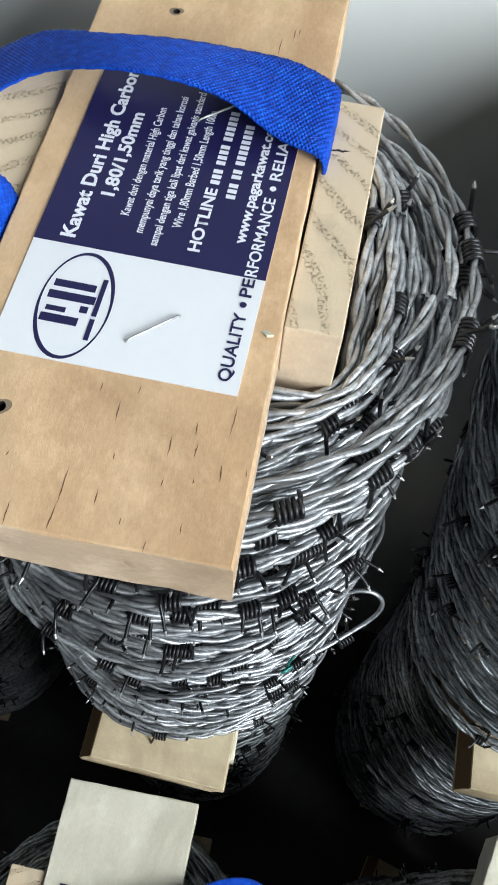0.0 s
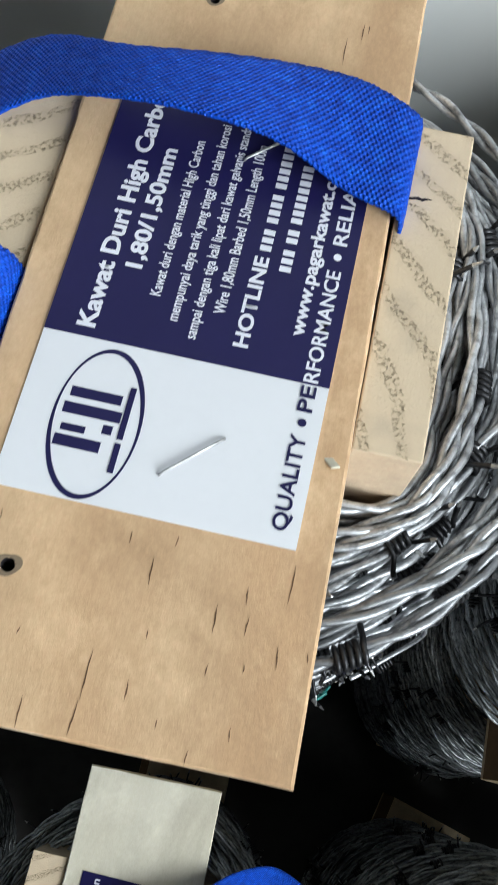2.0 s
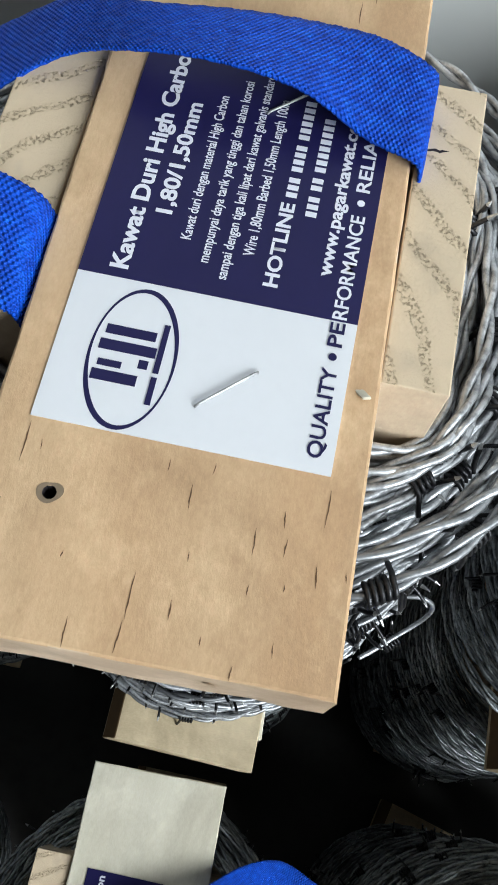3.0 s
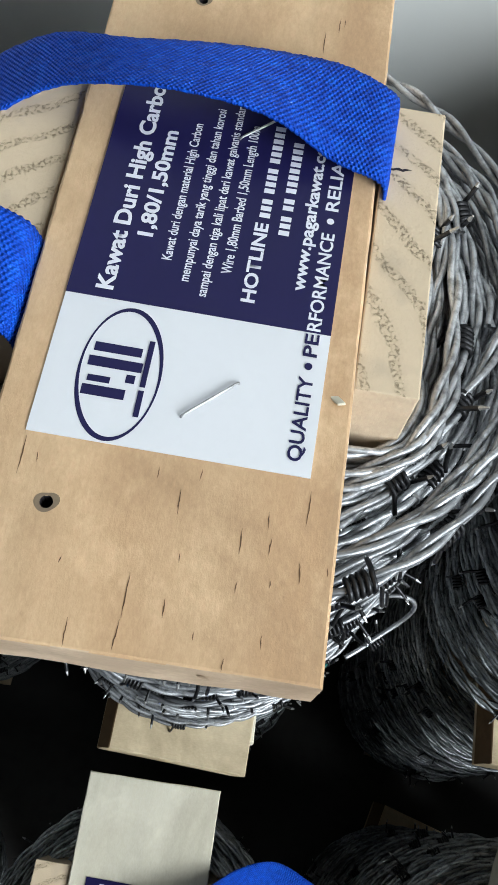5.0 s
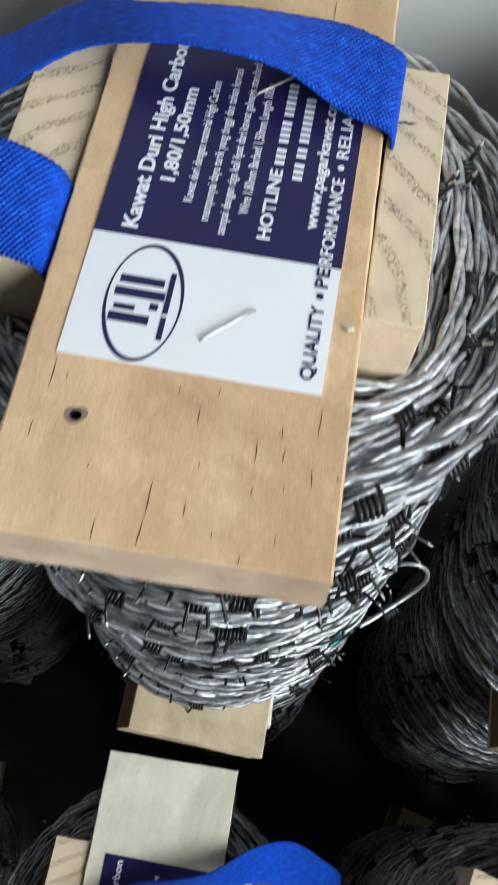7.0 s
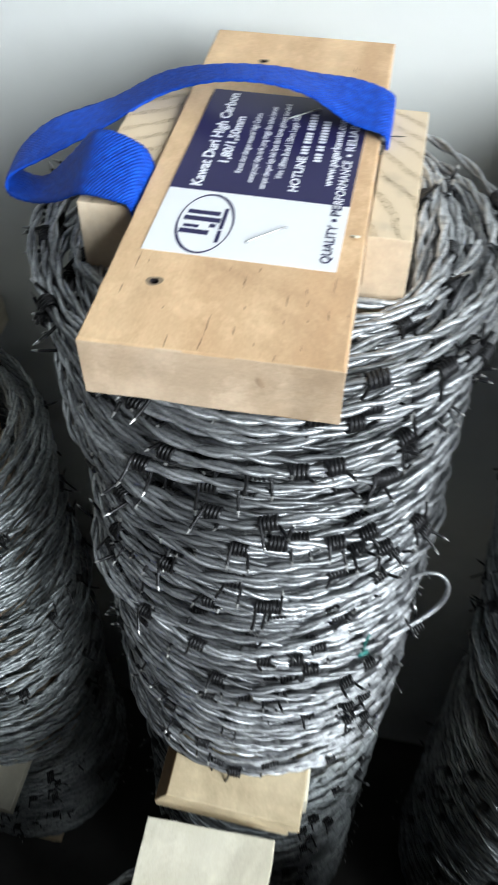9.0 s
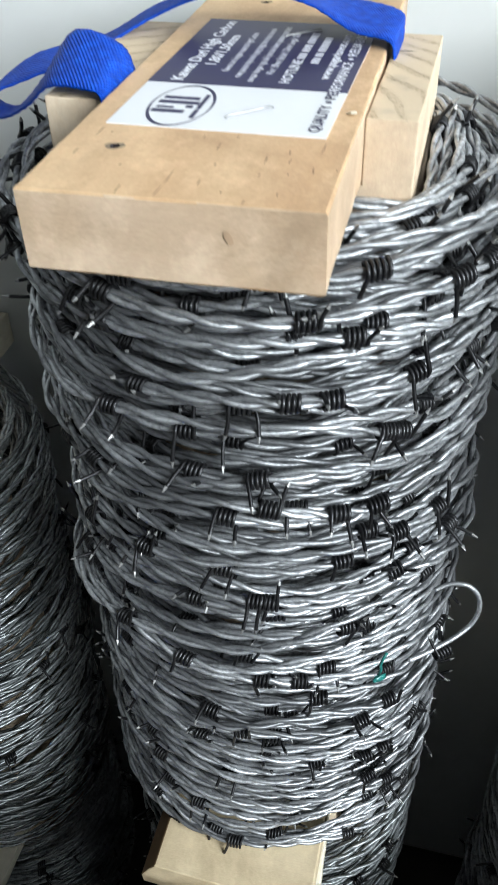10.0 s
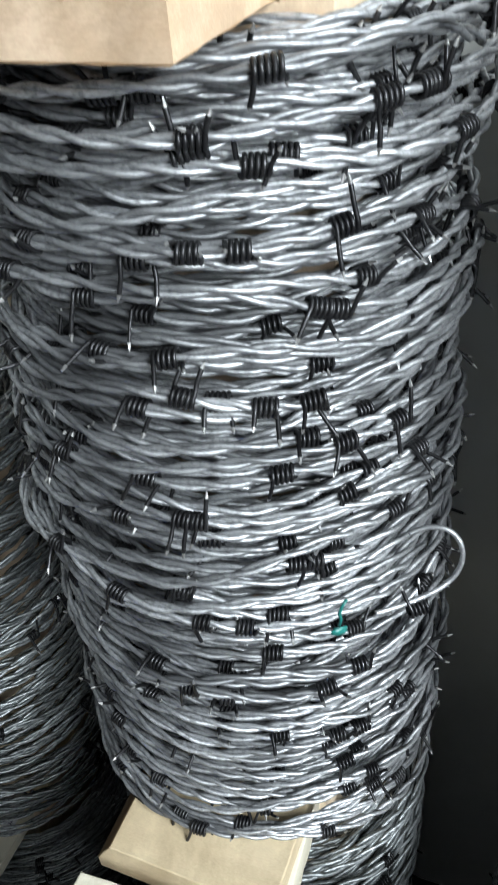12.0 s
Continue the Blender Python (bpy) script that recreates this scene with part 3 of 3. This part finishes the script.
def add_strap(roll, flip=False):
    """A blue tape: out of the slit, over the board, round a free loop and back into the other slit."""
    st = [(.0348, .070, .486, .0348, .094, .486), (.0350, .070, .499, .0350, .094, .5005), (.0325, .0705, .5030, .0335, .0945, .5050),
          (.022, .0728, .5045, .022, .0985, .5065), (.008, .0760, .5105, .008, .0990, .5070), (-.008, .0768, .5130, -.008, .0950, .5100),
          (-.026, .0785, .5105, -.026, .0925, .5100), (-.044, .0805, .5030, -.046, .0968, .5035), (-.062, .0725, .4940, -.065, .0930, .4940),
          (-.078, .0560, .4900, -.083, .0780, .4915), (-.0880, .0470, .4870, -.0925, .0680, .4850), (-.0870, .0420, .4835, -.0915, .0620, .4810),
          (-.0760, .0360, .4855, -.0800, .0570, .4820), (-.064, .0290, .4920, -.067, .0520, .4945), (-.053, .0225, .5000, -.054, .0460, .5080),
          (-.041, .0195, .5010, -.041, .0440, .5065), (-.0365, .0190, .4990, -.0365, .0440, .5005), (-.0353, .0190, .486, -.0353, .0440, .486)]
    if flip:
        st = [(-a, b - 0.010 - 0.5 * a, c, -d, e - 0.010 - 0.5 * d, f) for a, b, c, d, e, f in st]
    p = np.array(st)
    fine = []
    for i in range(len(p) - 1):
        a, b, c, d = p[max(i - 1, 0)], p[i], p[i + 1], p[min(i + 2, len(p) - 1)]
        for k in np.linspace(0, 1, 25)[:-1]:
            fine.append(0.5 * (2 * b + (c - a) * k + (2 * a - 5 * b + 4 * c - d) * k ** 2 + (3 * b - a - 3 * c + d) * k ** 3))
    fine.append(p[-1])
    fine = np.array(fine)
    e0, e1 = fine[:, :3], fine[:, 3:]
    mid = (e0 + e1) / 2
    run = np.concatenate(([0], np.cumsum(np.linalg.norm(np.diff(mid, axis=0), axis=1)))) * 1000
    tan = np.gradient(mid, axis=0)
    tan /= np.linalg.norm(tan, axis=1)[:, None]
    bm = bmesh.new()
    uv = bm.loops.layers.uv.new("UVMap")
    across = 13
    grid = []
    for i in range(len(fine)):
        w = (e1[i] - e0[i])
        nrm = np.cross(w, tan[i])
        nrm /= np.linalg.norm(nrm)
        loop = []
        for side in (1, -1):
            ks = range(across + 1) if side == 1 else range(across, -1, -1)
            for k in ks:
                q = k / across
                edge = 0.55 + 0.45 * min(1, min(q, 1 - q) * 9)
                ripple = 0.00009 * math.sin(k * 2.1 + i * 0.9)
                if k in (0, across):          # looped selvedge
                    q += (1 if k else -1) * 0.006 * math.sin(2 * math.pi * run[i] / 1.3)
                loop.append((bm.verts.new(e0[i] + w * q + nrm * side * 0.00062 * edge + nrm * ripple), (run[i], q * 24.0)))
        grid.append(loop)
    for a, b in zip(grid, grid[1:]):
        m = len(a)
        for j in range(m):
            jn = (j + 1) % m
            f = bm.faces.new((a[j][0], a[jn][0], b[jn][0], b[j][0]))
            for lp, q in zip(f.loops, (a[j], a[jn], b[jn], b[j])):
                lp[uv].uv = q[1]
    for g in (grid[0], grid[-1]):
        bm.faces.new([v for v, _ in g])
    bmesh.ops.recalc_face_normals(bm, faces=bm.faces[:])
    return part("strap", bm, STRAP, roll, "blue woven carrying strap", True)


def add_core(roll, mats=None):
    """The upright core: notched on top for the handle board, its end grain showing."""
    bm = bmesh.new()
    x0, x1, y0, y1 = -0.0545, 0.0473, 0.0218, 0.0982
    out = [(x0, 0.172), (x1, 0.172), (x1, TOP - 0.0022), (0.0338, TOP - 0.0022), (0.0338, TOP - 0.0200), (-0.0366, TOP - 0.0200), (-0.0366, TOP - 0.0022), (x0, TOP - 0.0022)]
    fr = [bm.verts.new((x, y0, z)) for x, z in out]
    bk = [bm.verts.new((x, y1, z)) for x, z in out]
    bm.faces.new(fr)
    bm.faces.new(list(reversed(bk)))
    for i in range(8):
        j = (i + 1) % 8
        bm.faces.new((fr[j], fr[i], bk[i], bk[j])).material_index = 1 if i in (2, 6) else 0
    bmesh.ops.recalc_face_normals(bm, faces=bm.faces[:])
    tops = [e for e in bm.edges if len(e.link_faces) == 2 and e.link_faces[0].normal.dot(e.link_faces[1].normal) < 0.5]
    bmesh.ops.bevel(bm, geom=tops, offset=0.0004, segments=2, profile=0.5, affect="EDGES", material=-1)
    return part("core_block", bm, mats or [PINE_UP, ENDGRAIN], roll, "upright pine block with rough end grain on top")


def foot_board(roll, mat):
    bm = bmesh.new()
    ys = (-0.040, 0.150)
    prof = [(-0.0405, LOW), (0.0340, LOW), (0.0345, 0.1605), (0.0400, 0.1610), (0.0395, 0.1715), (-0.0335, 0.1715), (-0.0370, 0.1660), (-0.0408, 0.1600)]
    fr = [bm.verts.new((x, ys[0] + 0.0018 * math.sin(x * 300), z)) for x, z in prof]
    bk = [bm.verts.new((x, ys[1], z)) for x, z in prof]
    bm.faces.new(fr)
    bm.faces.new(list(reversed(bk)))
    n = len(prof)
    for i in range(n):
        j = (i + 1) % n
        bm.faces.new((fr[j], fr[i], bk[i], bk[j])).material_index = 1 if i in (5, 6) else 0
    bmesh.ops.recalc_face_normals(bm, faces=bm.faces[:])
    bmesh.ops.bevel(bm, geom=bm.edges[:], offset=0.0005, segments=1, affect="EDGES", material=-1)
    return part("foot_board", bm, [mat, BARK], roll, "rough pine board with a strip of bark")


def wire_roll(fine, board, label, holes=()):
    roll = tagged(new("barbed_wire_roll"), label, "barbed wire", "stacked rolls of barbed wire")
    board_mesh = plank(-0.0342, 0.0342, -0.0387, 0.1435, TOP - 0.0196, TOP, holes)
    lay = Matrix.Translation((-0.0011, 0.05, 0)) @ Matrix.Rotation(radians(1.1), 4, "Z") @ Matrix.Translation((0, -0.05, 0))
    bmesh.ops.transform(board_mesh, matrix=lay, verts=board_mesh.verts[:])
    handle = part("handle_board", board_mesh, [board, HOLE, PINE_END if fine else board], roll, "planed pine board with nail holes")
    for hx, hy, hr in holes:
        bm = bmesh.new()
        ring = [(bm.verts.new((hx + hr * 0.97 * math.cos(a), hy + hr * 0.97 * math.sin(a), TOP + 0.00006)), bm.verts.new((hx + hr * k * math.cos(a), hy + hr * k * math.sin(a), TOP + 0.00006)))
                for a, k in ((2 * math.pi * i / 28, 1.65 + 0.22 * math.sin(4 * math.pi * i / 28 + 1) + 0.12 * math.sin(6 * math.pi * i / 28)) for i in range(28))]
        for (a, b), (c, d) in zip(ring, ring[1:] + ring[:1]):
            bm.faces.new((a, c, d, b))
        bmesh.ops.recalc_face_normals(bm, faces=bm.faces[:])
        part("rust_stain", bm, STAIN, roll, "grey rust stain round a nail hole").matrix_basis = lay
    add_core(roll)
    foot_board(roll, PINE_ROUGH)
    card = add_label(roll)
    add_strap(roll, not fine)
    if fine:
        coil = new("wire_coil", strand_mesh("wire_coil", fine_lines[3:] + [sag_line], 14, 8, ZINC))
        back = new("inner_winding", strand_mesh("inner_winding", fine_lines[:3] + inner_lines, 10, 6, ZINC))
        coil.parent = back.parent = roll
        barbs_at(coil, fine_lines[3:], BARB_PLACES, BARBS, 4)
        add_barbs(coil, fine_lines[4], 0.080, BARBS, 4, (-114, -8))
        add_barbs(coil, sag_line, 0.09, BARBS, 12)
        add_barbs(coil, fine_lines[3], 0.13, BARBS, 5)
        add_barbs(back, fine_lines[2], 0.09, BARBS_FAR, 6)
        add_barbs(back, fine_lines[1], 0.12, BARBS_FAR, 7)
        barbs_at(back, inner_lines, TOP_BARBS, BARBS, 8)
        add_barbs(back, inner_lines[0], 0.16, BARBS, 16)
        add_barbs(back, inner_lines[2], 0.17, BARBS, 27)
        add_barbs(back, inner_lines[-1], 0.06, BARBS, 31)
        add_barbs(back, inner_lines[4], 0.12, BARBS, 33)
    else:
        coil = new("wire_coil", COIL_FAR)
        coil.parent = roll
        add_barbs(coil, far_lines[3], 0.12, BARBS_FAR, 9)
    coil["label"] = "galvanised twisted wire wound in many turns"
    return roll


def shifted(x, y, z, rz=0.0, ry=0.0, tall=1.0, wide=1.0):
    """Moves a roll built on the axis so that the axis stands at x, y with its foot at z."""
    return pose(x, y, z, 0, ry, rz) @ Matrix.Diagonal((wide, wide, tall, 1)) @ Matrix.Translation((-CX, -CY, -LOW))


main_roll = wire_roll(True, PINE, "galvanised barbed wire roll on a pine core with blue strap", ((-0.0202, -0.0130, 0.0013), (-0.0125, 0.1195, 0.0011)))
# loose loop of wire that stands off the winding
_loop = [(0.0700, 0.0230, 0.3215), (0.0745, 0.0262, 0.3235), (0.0800, 0.0275, 0.3250), (0.0860, 0.0275, 0.3235), (0.0895, 0.0262, 0.3170), (0.0885, 0.0240, 0.3090), (0.0835, 0.0195, 0.3045), (0.0770, 0.0140, 0.3030), (0.0700, 0.0075, 0.3030), (0.0640, 0.0030, 0.3030)]
_lp, _ = resampled(np.array(_loop), 0.0012)
_lp = np.array([_lp[max(i - 3, 0):i + 4].mean(0) for i in range(len(_lp))])
part("wire_loop", tube([tuple(q) for q in _lp], 0.00095, 8), ZINC, main_roll, "stray loop of wire end", True)
ob = new("barb", BARBS[0])
ob.parent = main_roll
ob.matrix_basis = pose(0.0775, 0.0135, 0.3000, 0, 0, 45)

# marks in the near roll's boards: open resin canals, a knot in the sawn end, a drying crack in the core
handle = [o for o in main_roll.children if o.name.startswith("handle_board")][0]
core = [o for o in main_roll.children if o.name.startswith("core_block")][0]


def sliver(length, width, seed):
    """A thin ragged lens, pointed at both ends, along y."""
    r = random.Random(seed)
    n = 9
    v, f = [], []
    for i in range(n + 1):
        k = i / n
        mid = r.uniform(-0.2, 0.2) * width + 0.3 * width * math.sin(3 * k + seed)
        half = max(0.15, math.sin(math.pi * k) * r.uniform(0.6, 1.1)) * width / 2
        v += [(mid - half, (k - 0.5) * length, 0), (mid + half, (k - 0.5) * length, 0)]
        if i:
            f.append((2 * i - 2, 2 * i - 1, 2 * i + 1, 2 * i))
    return v, f


STREAKS = [(-.0270, -.0050, 8.0), (-.0240, -.0050, 2.0), (-.0280, -.0180, 4.2), (.0040, -.0090, 5.0), (-.0020, -.0280, 8.0), (-.0023, -.0350, 5.5), (.0050, -.0290, 3.4),
           (.0060, -.0195, 1.8), (.0165, -.0145, 5.0), (.0210, -.0095, 3.2), (.0220, -.0145, 3.4), (.0170, -.0230, 2.2), (.0230, -.0215, 1.3), (.0280, -.0060, 7.0),
           (.0280, -.0185, 4.0), (.0230, -.0320, 2.4), (.0170, -.0370, 2.4), (-.0110, -.0360, 5.2), (.0070, -.0030, 2.4), (-.0010, -.0040, 2.4), (.0330, -.0175, 1.8),
           (.0190, .1185, 5.0), (.0202, .1195, 2.8), (.0160, .1120, 7.5), (-.0150, -.0235, 1.4), (.0110, -.0330, 1.6)]
for i, (x, y, length) in enumerate(STREAKS):
    ob = part("resin_streak", sliver(length / 1000, 0.00030 if length > 3 else 0.00024, i), RESIN, handle)
    ob.matrix_basis = pose(x, y, TOP + 0.00006, 0, 0, 1.1 + 3 * math.sin(i * 2.3))
crack = part("crack", sliver(0.0062, 0.0010, 5), HOLE, core, "dark drying crack")
crack.matrix_basis = pose(0.0375, 0.0792, TOP - 0.00212, 0, 0, 104)
bm = bmesh.new()
ring = [bm.verts.new((math.cos(a) * 0.0009 - math.sin(a) * 0.0007, 0, math.sin(a) * 0.0016 * (1 + 0.12 * math.sin(2 * a)))) for a in (2 * math.pi * i / 20 for i in range(20))]
bm.faces.new(ring)
bmesh.ops.recalc_face_normals(bm, faces=bm.faces[:])
part("knot", bm, KNOT, handle, "small brown knot").matrix_basis = pose(0.0140, -0.0386, 0.4925, 0, 0, 1.1)

# the far rolls' wire takes the zinc with shade put into its colour
far_roll = wire_roll(False, PINE_PALE, "galvanised barbed wire roll, wire colour darkened for shade, on a pale pine core")
FAR_TALL = 1.0548
far_roll.matrix_basis = shifted(-0.003, -0.136, FLOOR, 0, 0, FAR_TALL)
UNDER = (LOW - 0.0005 - FLOOR) / (TOP - LOW) / FAR_TALL
# rolls at x 0.400 and 0.392: unseen, added to block light from the right
for m in (shifted(0.201, 0.078, LOW, 0, -6.0, 0.94, 0.95), shifted(0.400, 0.072, LOW, -4), 
          shifted(0.190, -0.128, FLOOR, -15, 0, 1.05), shifted(0.392, -0.132, FLOOR, 8, 0, 1.05), shifted(-0.203, -0.150, FLOOR, 6, 0, 1.03)):
    copy_thing(far_roll, m)
# the rolls that carry the upper row, their straps cut off
# the one at x 0.402 is unseen too, added below its light-blocking neighbour
for m in (shifted(0.002, 0.060, FLOOR, 182, 0, UNDER), shifted(0.203, 0.074, FLOOR, 178, 0, UNDER), shifted(0.402, 0.072, FLOOR, 183, 0, UNDER), shifted(-0.209, 0.087, -0.034, 1, 0, 0.948), shifted(-0.211, 0.088, FLOOR, -1, 0, 0.4385)):
    low = copy_thing(far_roll, m)
    for o in [o for o in low.children if o.name.startswith("strap")]:
        bpy.data.objects.remove(o)
    for o in [o for o in low.children if o.name.startswith("foot_board")]:
        o.scale, o.location = (1, 0.72, 1), (0, CY * 0.28, 0)
    for o in [o for o in low.children if o.name.startswith("core_block")]:
        o.scale = (0.72, 1, 1)
    if 0 < low.location.z - FLOOR < 0.3:
        for o in [o for o in low.children if o.name.startswith("foot_board")]:
            o.scale, o.location = (1, 0.45, 1), (0, CY * 0.55 + 0.02, 0)
    low["label"] = "galvanised barbed wire roll without a strap, wire colour darkened for shade"

# small things caught on the near roll
bm = bmesh.new()
bmesh.ops.create_icosphere(bm, subdivisions=3, radius=1.0)
for v in bm.verts:
    d = 1 + 0.5 * noise.noise(v.co * 1.7) + 0.25 * noise.noise(v.co * 4.3)
    v.co = Vector((v.co.x * 0.0030 * d, v.co.y * 0.0009 * d, v.co.z * 0.0016 * d))
bmesh.ops.transform(bm, matrix=pose(0.0563, -0.0040, 0.3005, 0, 8, 43), verts=bm.verts[:])
part("plastic_scrap", bm, TEAL, main_roll, "small teal plastic scrap caught in the wires", True)
part("plastic_thread", tube([(0.0555, -0.0032, 0.3010), (0.0562, -0.0030, 0.3045), (0.0558, -0.0036, 0.3080), (0.0566, -0.0026, 0.3110), (0.0575, -0.0012, 0.3125)], 0.0006, 6), TEAL, main_roll, "teal thread", True)
bm = bmesh.new()
box(bm, -0.0014, 0.0014, -0.0008, 0.0008, 0, 0.0007, bevel=0.0003)
for v in bm.verts:
    v.co.x += 0.4 * v.co.y
    v.co.z += 0.0004 * math.sin(v.co.x * 1500)
bmesh.ops.transform(bm, matrix=pose(0.0307, 0.0172, TOP - 0.0001, 0, -8, -50), verts=bm.verts[:])
part("splinter", bm, PINE_PALE, main_roll, "pale torn wood splinter")
